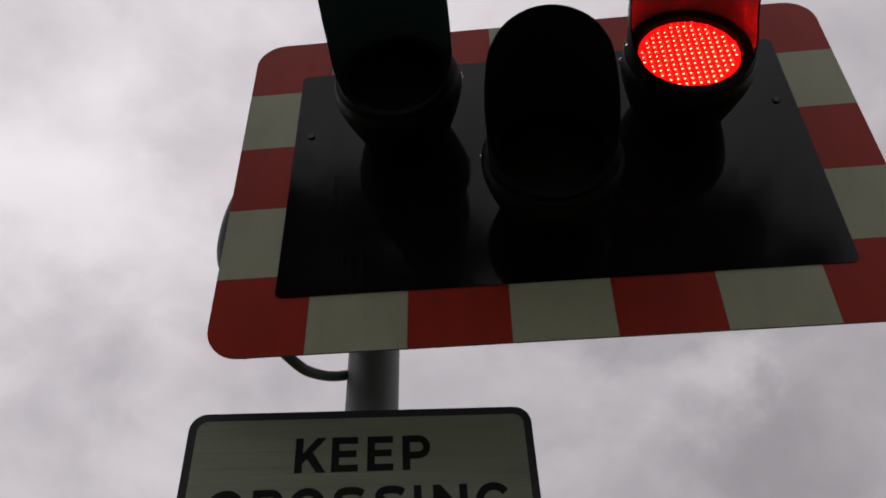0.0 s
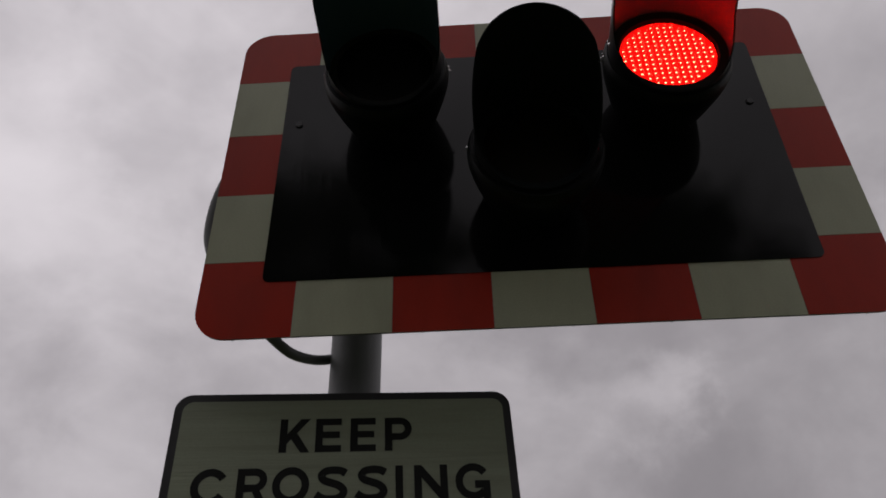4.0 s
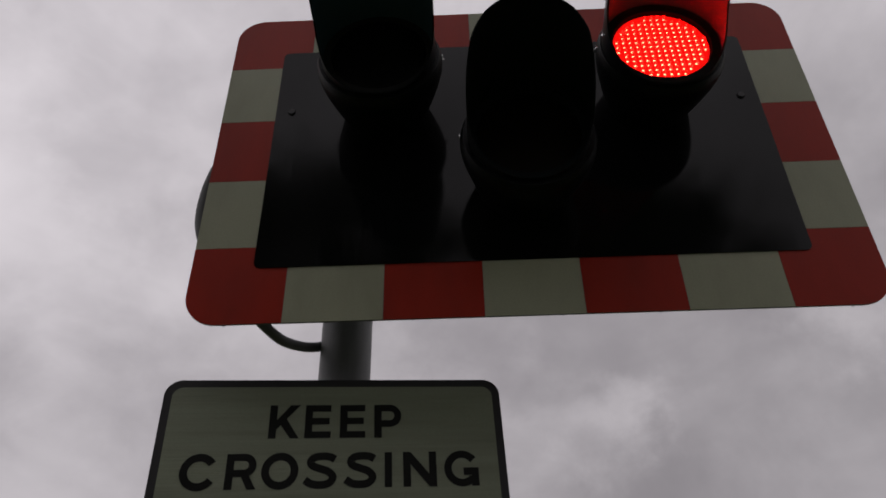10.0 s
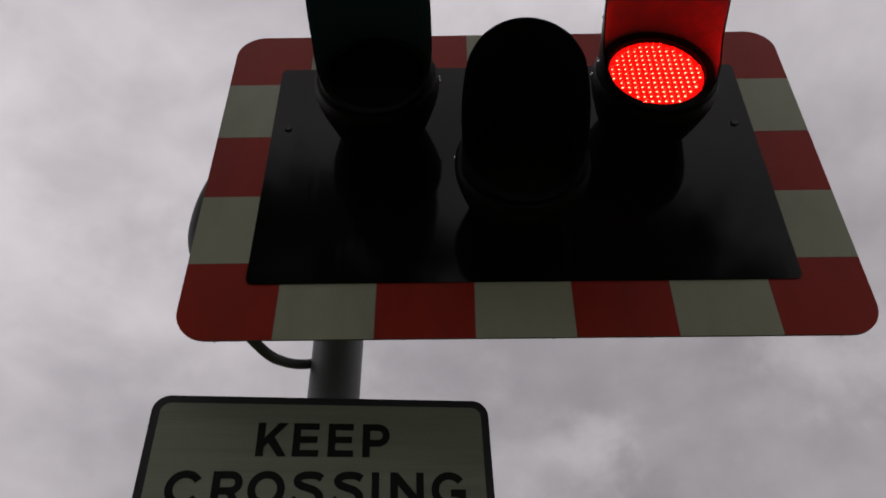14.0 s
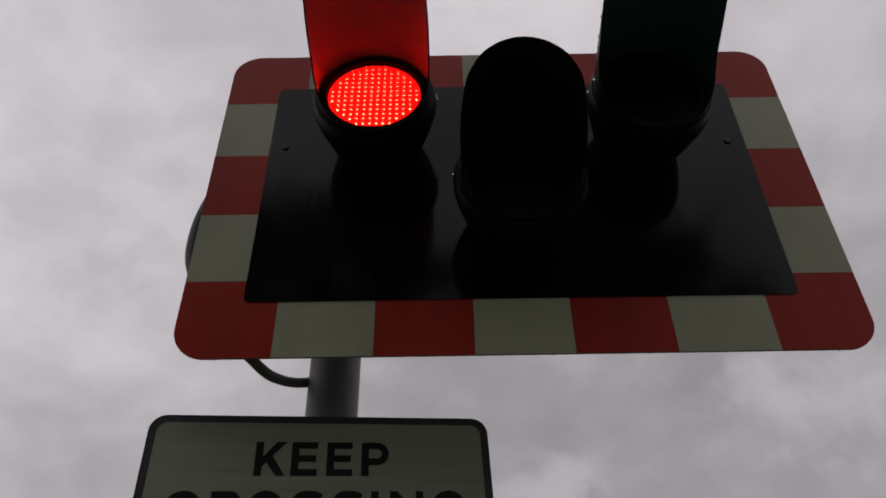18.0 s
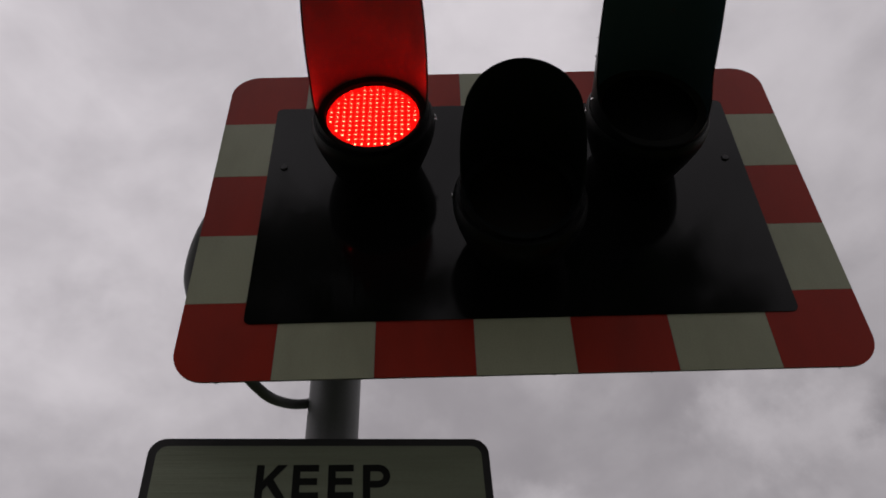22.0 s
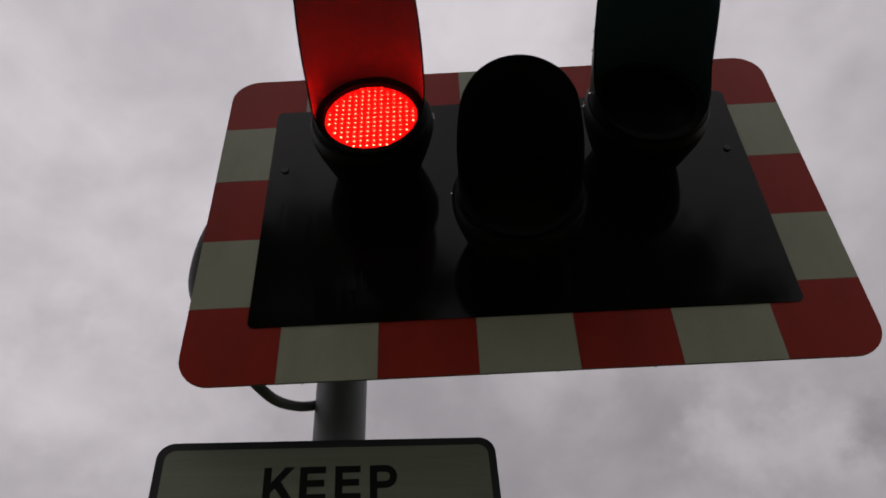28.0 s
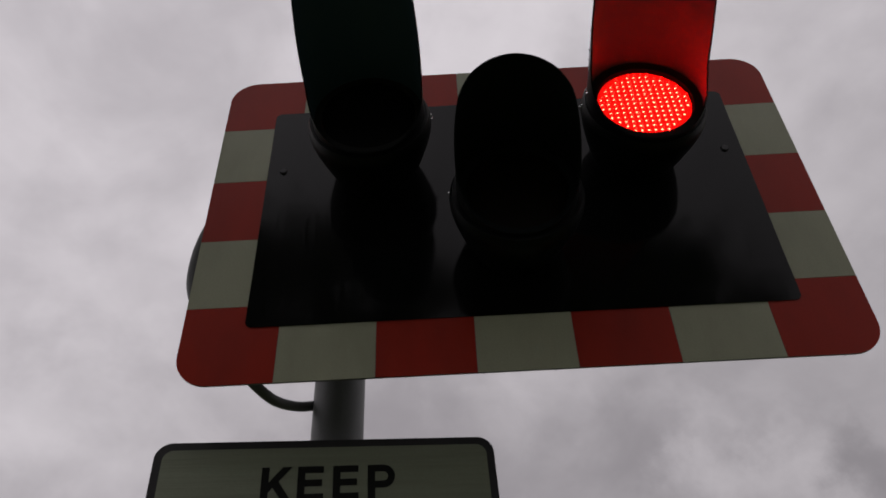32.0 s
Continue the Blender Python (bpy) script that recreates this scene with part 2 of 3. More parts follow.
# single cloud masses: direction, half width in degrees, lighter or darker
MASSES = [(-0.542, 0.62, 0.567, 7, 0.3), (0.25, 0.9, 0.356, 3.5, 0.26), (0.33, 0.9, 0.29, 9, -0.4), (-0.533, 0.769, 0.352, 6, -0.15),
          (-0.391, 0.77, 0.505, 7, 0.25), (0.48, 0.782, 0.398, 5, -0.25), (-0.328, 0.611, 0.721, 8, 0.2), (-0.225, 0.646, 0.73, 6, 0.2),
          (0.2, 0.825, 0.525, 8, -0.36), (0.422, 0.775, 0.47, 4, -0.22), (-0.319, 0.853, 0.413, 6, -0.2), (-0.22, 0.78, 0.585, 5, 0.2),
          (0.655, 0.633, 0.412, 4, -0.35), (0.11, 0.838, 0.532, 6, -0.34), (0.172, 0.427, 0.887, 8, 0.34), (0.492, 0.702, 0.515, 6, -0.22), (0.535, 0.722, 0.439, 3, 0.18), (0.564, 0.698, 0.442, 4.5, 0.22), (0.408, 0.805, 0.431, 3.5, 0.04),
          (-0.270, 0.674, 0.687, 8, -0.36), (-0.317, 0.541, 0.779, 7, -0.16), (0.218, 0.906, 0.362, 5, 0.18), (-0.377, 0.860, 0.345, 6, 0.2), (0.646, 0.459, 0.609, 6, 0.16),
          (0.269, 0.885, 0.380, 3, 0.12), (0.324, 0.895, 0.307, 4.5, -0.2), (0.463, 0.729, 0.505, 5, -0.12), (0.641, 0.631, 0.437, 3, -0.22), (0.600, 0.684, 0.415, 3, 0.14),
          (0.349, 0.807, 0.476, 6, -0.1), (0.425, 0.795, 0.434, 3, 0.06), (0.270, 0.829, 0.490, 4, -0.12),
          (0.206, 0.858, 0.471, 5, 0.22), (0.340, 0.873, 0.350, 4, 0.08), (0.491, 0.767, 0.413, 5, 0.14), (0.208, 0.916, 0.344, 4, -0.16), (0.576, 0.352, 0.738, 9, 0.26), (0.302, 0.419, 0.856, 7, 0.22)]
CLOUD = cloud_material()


# ---- mesh helpers ----
def finish(bm, name, materials, smooth=True):
    me = bpy.data.meshes.new(name)
    bmesh.ops.recalc_face_normals(bm, faces=bm.faces)
    bm.to_mesh(me)
    bm.free()
    for m in (materials if isinstance(materials, (list, tuple)) else [materials]):
        me.materials.append(m)
    if smooth:
        me.shade_smooth()
        me.set_sharp_from_angle(angle=radians(35))
    return me


def thing(name, bm, material, label, category, group="", kind="", at=None):
    ob = new(name, finish(bm, name, material) if bm else None)
    if at is not None:
        ob.matrix_basis = at
    return tagged(ob, label, category, group, kind)


def part(name, bm, material, parent, label="", at=None):
    ob = new(name, finish(bm, name, material))
    ob.parent = parent
    if at is not None:
        ob.matrix_basis = at
    return tagged(ob, label)


def prism(outline, y0, y1, bevel=0.0):
    """An upright plate: an outline of (x, z), from y0 (front) to y1 (back)."""
    bm = bmesh.new()
    front = [bm.verts.new((x, y0, z)) for x, z in outline]
    back = [bm.verts.new((x, y1, z)) for x, z in outline]
    f = bm.faces.new(front)
    bm.faces.new(list(reversed(back)))
    n = len(outline)
    for i in range(n):
        bm.faces.new((front[i], back[i], back[(i + 1) % n], front[(i + 1) % n]))
    if bevel:
        bmesh.ops.bevel(bm, geom=list(f.edges), offset=bevel, segments=2, affect="EDGES", profile=0.5)
    return bm


def arc(cx, cz, r, a0, a1, n=10):
    return [(cx + r * math.cos(radians(a0 + (a1 - a0) * i / n)), cz + r * math.sin(radians(a0 + (a1 - a0) * i / n))) for i in range(n + 1)]


def round_rect(x0, z0, x1, z1, r):
    return (arc(x0 + r, z0 + r, r, 180, 270) + arc(x1 - r, z0 + r, r, 270, 360)
            + arc(x1 - r, z1 - r, r, 0, 90) + arc(x0 + r, z1 - r, r, 90, 180))


def turned(profile, n=64, closed=False):
    """A body turned round the y axis: profile of (radius, y)."""
    bm = bmesh.new()
    rings = [[bm.verts.new((r * math.cos(2 * math.pi * i / n), y, r * math.sin(2 * math.pi * i / n))) for i in range(n)] for r, y in profile]
    pairs = list(zip(rings, rings[1:])) + ([(rings[-1], rings[0])] if closed else [])
    for a, b in pairs:
        for i in range(n):
            bm.faces.new((a[i], a[(i + 1) % n], b[(i + 1) % n], b[i]))
    if not closed:
        bm.faces.new(rings[0])
        bm.faces.new(rings[-1])
    return bm


def rod(a, b, r0, r1, n=16):
    a, b = Vector(a), Vector(b)
    turn = (b - a).to_track_quat("Z", "Y").to_matrix()
    bm = bmesh.new()
    low, high = [], []
    for i in range(n):
        u = turn @ Vector((math.cos(2 * math.pi * i / n), math.sin(2 * math.pi * i / n), 0))
        low.append(bm.verts.new(a + u * r0))
        high.append(bm.verts.new(b + u * r1))
    for i in range(n):
        bm.faces.new((low[i], low[(i + 1) % n], high[(i + 1) % n], high[i]))
    bm.faces.new(low)
    bm.faces.new(high)
    return bm


def hexagon_bolt(r, depth):
    bm = bmesh.new()
    bmesh.ops.create_cone(bm, cap_ends=True, segments=6, radius1=r, radius2=r * 0.9, depth=depth, matrix=pose(0, -depth / 2, 0, 90))
    return bm


# ---- ground and sky ----
def disc_sheet(radius, height, rings=24, n=72):
    bm = bmesh.new()
    mid = bm.verts.new((0, 0, height(0)))
    last = None
    for k in range(1, rings + 1):
        r = radius * (k / rings) ** 1.6
        ring = [bm.verts.new((r * math.cos(2 * math.pi * i / n), r * math.sin(2 * math.pi * i / n), height(r))) for i in range(n)]
        for i in range(n):
            j = (i + 1) % n
            bm.faces.new((mid, ring[i], ring[j]) if last is None else (last[i], ring[i], ring[j], last[j]))
        last = ring
    return bm


thing("ground", disc_sheet(4600, lambda r: 0.0), GRASS, "short green verge grass round the signal post", "ground", kind="structure")


def dome_mesh(r, n=64, m=40):
    """The vault of the sky, reaching a little under the horizon."""
    bm = bmesh.new()
    rows = []
    for k in range(m):
        e = radians(-35 + 124 * k / (m - 1))
        rows.append([bm.verts.new((r * math.cos(e) * math.cos(2 * math.pi * i / n), r * math.cos(e) * math.sin(2 * math.pi * i / n), r * math.sin(e))) for i in range(n)])
    for a, b in zip(rows, rows[1:]):
        for i in range(n):
            bm.faces.new((a[i], a[(i + 1) % n], b[(i + 1) % n], b[i]))
    bm.faces.new(rows[-1])
    return bm


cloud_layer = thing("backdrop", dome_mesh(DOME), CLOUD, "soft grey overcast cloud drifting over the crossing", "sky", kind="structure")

# ---- the crossing signal ----
FOOT = 2.2            # height of the backing board's lower edge
BLOCK_W, BLOCK_H = 0.1743, 0.157
HALF, TALL, EDGE = 0.61, 0.785, 0.112
INNER = HALF - EDGE
POST = (-0.362, 0.235)


def backing_board():
    board = thing("signal_board", None, None, "black signal backing board with red and white chequered border", "signal board",
                  at=pose(0, 0, FOOT))
    part("plate", prism(round_rect(-HALF, 0, HALF, TALL, 0.06), 0.001, 0.005), ALLOY, board, "plain aluminium backing plate")
    part("panel", prism(round_rect(-INNER, EDGE - 0.001, INNER, TALL - EDGE, 0.013), -0.0016, 0.0005, 0.0006), PANEL, board,
         "glossy black centre panel with rain streaks")
    g = 0.0004
    xs = [(i - 3.5) * BLOCK_W - (0.002 if i in (4, 5) else 0.0) for i in range(8)]
    for k in range(1, 6):
        colour = (RED, "red_block") if k % 2 == 0 else (WHITE, "white_block")
        for low, high in ((0, EDGE), (TALL - EDGE, TALL)):
            part(colour[1], prism([(xs[k] + g, low), (xs[k + 1] - g, low), (xs[k + 1] - g, high), (xs[k] + g, high)], 0, 0.001), colour[0], board)
    for k in range(1, 4):
        colour = (RED, "red_block") if k % 2 == 0 else (WHITE, "white_block")
        z0, z1 = k * BLOCK_H + g, (k + 1) * BLOCK_H - g
        for a, b in ((-HALF, -INNER), (INNER, HALF)):
            part(colour[1], prism([(a, z0), (b, z0), (b, z1), (a, z1)], 0, 0.001), colour[0], board)
    for sx in (-1, 1):
        for up in (0, 1):
            ell = arc(-HALF + 0.06, 0.06, 0.06, 180, 270) + [(xs[1] - g, 0), (xs[1] - g, EDGE), (-INNER + 0.012, EDGE), (-INNER + 0.012, EDGE + 0.012), (-INNER, EDGE + 0.012), (-INNER, BLOCK_H - g), (-HALF, BLOCK_H - g)]
            ell = [(x * -sx, (TALL - z) if up else z) for x, z in ell]
            part("red_corner", prism(ell, 0, 0.001), RED, board)
    for x in (-0.465, 0.463):
        part("bolt", hexagon_bolt(0.0085, 0.004), BOLT, board, "dark hexagon bolt", pose(x, -0.0015, 0.493))
    for z in (0.2, 0.58):
        part("bracket", prism([(-0.45, z - 0.02), (0.45, z - 0.02), (0.45, z + 0.02), (-0.45, z + 0.02)], 0.005, 0.035), ALLOY, board)
        part("clamp", prism([(-0.44, z - 0.02), (-0.285, z - 0.02), (-0.285, z + 0.02), (-0.44, z + 0.02)], 0.035, 0.19), ALLOY, board)
    return board


def visor_mesh(cut, r, wall=0.003, n=96, m=26, low=(0.156, 0.158, 0.172, 0.2), waist=0.003, lean=0.012, twist=0.0):
    """A hood round the lens, cut back under it and longest at the top. cut: its reach at four heights; twist: how far its foot sits askew."""
    zs = [-0.2, -0.1, -0.062, -0.02, 0.0, 0.05, 0.08, 0.108]
    ds = [*low, *cut]
    bm = bmesh.new()
    outer, inner = [], []
    for i in range(n):
        a = 2 * math.pi * i / n
        askew = radians(twist) * min(1.0, max(0.0, 1.0 - r * math.sin(a) / 0.045))
        end = float(np.interp(r * math.sin(a - askew), zs, ds))
        for grid, rad in ((outer, r), (inner, r - wall)):
            line = []
            for j in range(m + 1):
                d = 0.135 + (end - 0.135) * (j / m) ** 1.3
                wide = rad - waist * math.exp(-((d - 0.135) / 0.13) ** 2)
                line.append(bm.verts.new((wide * math.cos(a) - lean * (d - 0.135), -d, wide * math.sin(a))))
            grid.append(line)
    for i in range(n):
        k = (i + 1) % n
        for j in range(m):
            bm.faces.new((outer[i][j], outer[k][j], outer[k][j + 1], outer[i][j + 1]))
            f = bm.faces.new((inner[i][j], inner[i][j + 1], inner[k][j + 1], inner[k][j]))
            f.material_index = 1
        lip = bm.faces.new((outer[i][m], outer[k][m], inner[k][m], inner[i][m]))
        lip.material_index = 2
        bm.faces.new((outer[i][0], inner[i][0], inner[k][0], outer[k][0]))
    return bm


LENS_R, LENS_Y = 0.0896, -0.1455


def led_places(r, step=0.0125):
    """Where the diodes stand on a round lens."""
    grid = [((i + 0.5) * step, j * step) for i in range(-7, 8) for j in range(-7, 8)]
    return [p for p in grid if math.hypot(p[0], p[1] + (0.004 if p[1] > 0.04 else 0)) < r - 0.0065]


def led_tip(size, depth):
    bm = bmesh.new()
    rings = [[bm.verts.new((size * q * math.cos(math.pi * k / 5), -depth * h, size * q * math.sin(math.pi * k / 5))) for k in range(10)]
             for q, h in ((1.0, 0.0), (0.86, 0.55), (0.5, 0.9))]
    for a, b in zip(rings, rings[1:]):
        for k in range(10):
            bm.faces.new((a[k], a[(k + 1) % 10], b[(k + 1) % 10], b[k]))
    bm.faces.new(rings[-1])
    return bm


def led_rim(inner, outer, low, high):
    """A cup added round a diode, open below and with a tall brow above, which throws the light forwards, down and to
    the sides.
    """
    bm = bmesh.new()
    n = 12
    rings = []
    for q, up in ((outer, 0), (outer, 1), (inner, 1), (inner, 0)):
        ring = []
        for k in range(n):
            a = 2 * math.pi * k / n
            rise = (1 + math.sin(a)) / 2
            ring.append(bm.verts.new((q * math.cos(a), -up * (low + (high - low) * rise), q * math.sin(a))))
        rings.append(ring)
    for a, b in zip(rings, rings[1:]):
        for k in range(n):
            bm.faces.new((a[k], a[(k + 1) % n], b[(k + 1) % n], b[k]))
    return bm


LED_RIM = finish(led_rim(0.0046, 0.0052, 0.0014, 0.0074), "led_cup", LED_CUP)
LED_TIP = finish(led_tip(0.0022, 0.0013), "led", LED_LIT)


def cone_mesh(r, n=64, m=6):
    """The flat ring between the lens ring and the hood's wall."""
    bm = bmesh.new()
    rows = []
    for i in range(n):
        a = 2 * math.pi * i / n
        rows.append([bm.verts.new((q * math.cos(a), -d, q * math.sin(a))) for q, d in
                     [(0.0935 + (r - 0.0935) * j / m, 0.1555 + 0.002 * j / m) for j in range(m + 1)] + [(r, 0.152), (0.0935, 0.152)]])
    for i in range(n):
        p, q = rows[i], rows[(i + 1) % n]
        for j in range(len(p)):
            k = (j + 1) % len(p)
            bm.faces.new((p[j], p[k], q[k], q[j]))
    return bm


def signal_lamp(x, z, cut, r, lit, label, lean=0.012, waist=0.0, twist=0.0):
    lamp = thing("signal_lamp", None, None, label, "signal lamp", "lamps on the signal board", at=pose(x, 0, z))
    part("housing", turned([(0.08, -0.0018), (0.088, -0.02), (0.0965, -0.042), (0.106, -0.07), (0.1145, -0.098), (0.119, -0.118), (0.12, -0.13), (0.119, -0.14),
                            (0.1145, -0.15), (0.104, -0.15), (0.098, -0.12), (0.075, -0.02)]), BLACK, lamp)
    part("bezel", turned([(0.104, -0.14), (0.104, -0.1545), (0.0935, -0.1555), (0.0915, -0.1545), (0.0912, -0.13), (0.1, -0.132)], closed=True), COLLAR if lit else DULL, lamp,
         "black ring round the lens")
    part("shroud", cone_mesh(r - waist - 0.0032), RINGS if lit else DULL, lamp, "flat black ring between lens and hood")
    # inner walls: lightened tone where the lamp flashes, dark tone where it never lights
    part("visor", visor_mesh(cut, r, waist=waist, lean=lean, twist=twist), [WET, PALED if lit else DULL, DULL], lamp, "long black hood over the lens")
    for sx in (-1, 1):
        part("screw", hexagon_bolt(0.0042, 0.008), CHROME, lamp, "bright small screw", pose(sx * 0.121, -0.125, 0.02, 0, 0, -90 * sx))
    if lit:
        lens = part("lens", turned([(LENS_R, 0.004), (LENS_R, 0.0)]), [LENS_LIT], lamp, "round red lens that glows", pose(0, LENS_Y, 0))
        # dark back added: turned forwards, it stands for the unlit lens
        part("back_cover", turned([(LENS_R + 0.0004, 0.0), (LENS_R + 0.0012, 0.0), (LENS_R + 0.0012, 0.008), (LENS_R - 0.01, 0.013), (0.02, 0.015), (0.02, 0.0045),
                                   (LENS_R + 0.0004, 0.0045)], closed=True), LENS_OFF, lens, "added dark back that shows while the lamp is off")
        part("hub", turned([(0.022, 0.0045), (0.022, 0.0155)]), LENS_OFF, lens)
        for x_led, z_led in led_places(LENS_R):
            for name, shape in (("led_cup", LED_RIM), ("led", LED_TIP)):
                ob = new(name, shape)
                ob.parent = lens
                ob.matrix_basis = pose(x_led, 0, z_led)
    else:
        part("lens", turned([(LENS_R, 0.004), (LENS_R, 0.0), (0.06, -0.006), (0.03, -0.008)]), AMBER, lamp, "unlit dark amber lens", pose(0, LENS_Y, 0))
    return lamp


STROKE = 0.0131


def bowed(cx, cz, rx, rz, a0, a1, n=28):
    return [(cx + rx * math.cos(radians(a0 + (a1 - a0) * i / n)), cz + rz * math.sin(radians(a0 + (a1 - a0) * i / n))) for i in range(n + 1)]


def glided(points, k=6):
    """A smooth line through a few points."""
    pts = [Vector(p) for p in points]
    pts = [2 * pts[0] - pts[1], *pts, 2 * pts[-1] - pts[-2]]
    out = []
    for a, b, c, d in zip(pts, pts[1:], pts[2:], pts[3:]):
        for i in range(k):
            t = i / k
            out.append(0.5 * (2 * b + (c - a) * t + (2 * a - 5 * b + 4 * c - d) * t * t + (3 * b - a - 3 * c + d) * t ** 3))
    return out + [pts[-2]]


def slab(bm, left, right, front, closed=False):
    """One stroke of a letter: a strip between two lines, with a little thickness."""
    grid = [[bm.verts.new((p[0], y, p[1])) for p in line] for line in (left, right) for y in (front, -0.0012)]
    lf, lb, rf, rb = grid
    n = len(left)
    for i in range(n if closed else n - 1):
        j = (i + 1) % n
        for a, b in ((lf, rf), (rf, rb), (rb, lb), (lb, lf)):
            bm.faces.new((a[i], a[j], b[j], b[i]))
    if not closed:
        for i in (0, n - 1):
            bm.faces.new((lf[i], rf[i], rb[i], lb[i]))


def letter(ch, x0, x1, z0, z1):
    """Heavy sans-serif road capitals from straight and bowed strokes, in a box."""
    w, h, s = x1 - x0, z1 - z0, STROKE
    bm = bmesh.new()
    count = [0]

    def front():
        count[0] += 1
        return -0.0019 - 0.0001 * count[0]

    def stroke(points, closed=False, wide=s):
        pts = [Vector((p[0] * w, p[1] * h)) for p in points]
        left, right = [], []
        for i, p in enumerate(pts):
            a = pts[i - 1] if i or closed else p
            b = pts[(i + 1) % len(pts)] if i < len(pts) - 1 or closed else p
            d = (b - a).normalized()
            side = Vector((-d.y, d.x)) * wide / 2
            left.append((x0 + p.x + side.x, z0 + p.y + side.y))
            right.append((x0 + p.x - side.x, z0 + p.y - side.y))
        slab(bm, left, right, front(), closed)

    def quad(a, b, c, d):
        """Corners in turn, in parts of the box."""
        put = lambda p: (x0 + p[0] * w, z0 + p[1] * h)
        slab(bm, [put(a), put(b)], [put(d), put(c)], front())

    u, v = s / w, s / h
    stem = lambda: quad((0, 0), (0, 1), (u, 1), (u, 0))
    ring = (0.5, 0.5, 0.5 - u / 2, 0.5 - v / 2)
    if ch == "I":
        quad((0, 0), (0, 1), (1, 1), (1, 0))
    elif ch == "E":
        stem()
        for z, reach in ((0, 1.0), (0.5 - v * 0.42, 0.94), (1 - v * 0.92, 0.99)):
            quad((u * 0.9, z), (u * 0.9, z + v * 0.92), (reach, z + v * 0.92), (reach, z))
    elif ch == "K":
        stem()
        quad((u * 0.95, 0.25), (u * 0.95, 0.54), (0.68, 1), (0.99, 1))
        quad((0.34, 0.44), (0.54, 0.62), (1, 0), (0.71, 0))
    elif ch in "PR":
        stem()
        low = 0.42 if ch == "P" else 0.45
        top, bottom = 1 - v * 0.46, low
        mid, rise = (top + bottom) / 2, (top - bottom) / 2
        reach = 1 - u / 2 if ch == "P" else 0.96 - u / 2
        rx = min(rise * h / w, reach - u)
        stroke([(u * 0.9, top), *bowed(reach - rx, mid, rx, rise, 90, -90, 18), (u * 0.9, bottom)], wide=s * 0.95)
        if ch == "R":
            quad((0.44, low), (0.7, low), (1, 0), (0.72, 0))
    elif ch == "N":
        stem()
        quad((1 - u, 0), (1 - u, 1), (1, 1), (1, 0))
        quad((u * 0.98, 0.64), (u * 0.98, 1), (1 - u * 0.98, 0.36), (1 - u * 0.98, 0))
    elif ch == "O":
        stroke(bowed(*ring, 0, 360, 40)[:-1], True)
    elif ch == "C":
        stroke(bowed(0.525, 0.5, 0.525 - u / 2, ring[3], 34, 326))
    elif ch == "G":
        stroke(bowed(0.52, 0.5, 0.52 - u / 2, ring[3], 36, 318))
        quad((1 - u, 0.02), (1 - u, 0.52), (1, 0.52), (1, 0.02))
        quad((0.56, 0.52 - v), (0.56, 0.52), (1 - u, 0.52), (1 - u, 0.52 - v))
    else:
        stroke(glided([(0.93, 0.80), (0.78, 0.872), (0.55, 0.892), (0.33, 0.855), (0.225, 0.74), (0.3, 0.625), (0.5, 0.552), (0.72, 0.478),
                       (0.862, 0.36), (0.865, 0.25), (0.74, 0.14), (0.52, 0.108), (0.28, 0.135), (0.08, 0.245)]))
    return bm


def text_sign():
    sign = thing("text_sign", None, None, "cream rectangular road sign with black border and black capitals", "road sign",
                 at=pose(-0.362, 0.15, 2.157, -3.2, -1.6, 7.8))
    hw, deep, rim = 0.302, 0.36, 0.0145
    part("plate", prism(round_rect(-hw, -deep, hw, 0, 0.03), 0.0, 0.004), BORDER, sign, "black edged plate")
    part("face", prism(round_rect(-hw + rim, -deep + rim, hw - rim, -rim, 0.019), -0.0012, 0.0), SHEET, sign, "cream reflective face")
    words = (("KEEP", -0.112, -0.0505, ((-0.1136, -0.0608), (-0.0515, -0.006), (0.0097, 0.0545), (0.0704, 0.119))),
             ("CROSSING", -0.2, -0.139, ((-0.2531, -0.1934), (-0.1779, -0.1256), (-0.1191, -0.0572), (-0.0507, 0.0078), (0.0175, 0.075),
                                         (0.0884, 0.1013), (0.1205, 0.1783), (0.1914, 0.2514))))
    for word, low, high, spans in words:
        for ch, (x0, x1) in zip(word, spans):
            over = 0.0012 if ch in "COSG" else 0.0
            ob = new("letter", finish(letter(ch, x0, x1, low - over, high + over), "letter", INK))
            ob.parent = sign
    for z in (-0.09, -0.27):
        part("clip", prism([(-0.06, z - 0.018), (0.076, z - 0.018), (0.076, z + 0.018), (-0.06, z + 0.018)], 0.004, 0.04), ALLOY, sign)
    return sign


def tube_along(points, r, name):
    cu = bpy.data.curves.new(name, "CURVE")
    cu.dimensions = "3D"
    cu.bevel_depth, cu.bevel_resolution, cu.resolution_u = r, 5, 10
    sp = cu.splines.new("POLY")
    pts = [Vector(p) for p in points]
    pts = [2 * pts[0] - pts[1], *pts, 2 * pts[-1] - pts[-2]]
    fine = []
    for a, b, c, d in zip(pts, pts[1:], pts[2:], pts[3:]):
        for k in range(8):
            t = k / 8
            fine.append(0.5 * (2 * b + (c - a) * t + (2 * a - 5 * b + 4 * c - d) * t * t + (3 * b - a - 3 * c + d) * t ** 3))
    fine.append(pts[-2])
    for _ in range(24):
        fine = [fine[0]] + [(a + 2 * b + c) / 4 for a, b, c in zip(fine, fine[1:], fine[2:])] + [fine[-1]]
    sp.points.add(len(fine) - 1)
    for p, c in zip(sp.points, fine):
        p.co = (*c, 1)
    tmp = bpy.data.objects.new(name, cu)
    me = bpy.data.meshes.new_from_object(tmp)
    bpy.data.objects.remove(tmp)
    me.shade_smooth()
    return me


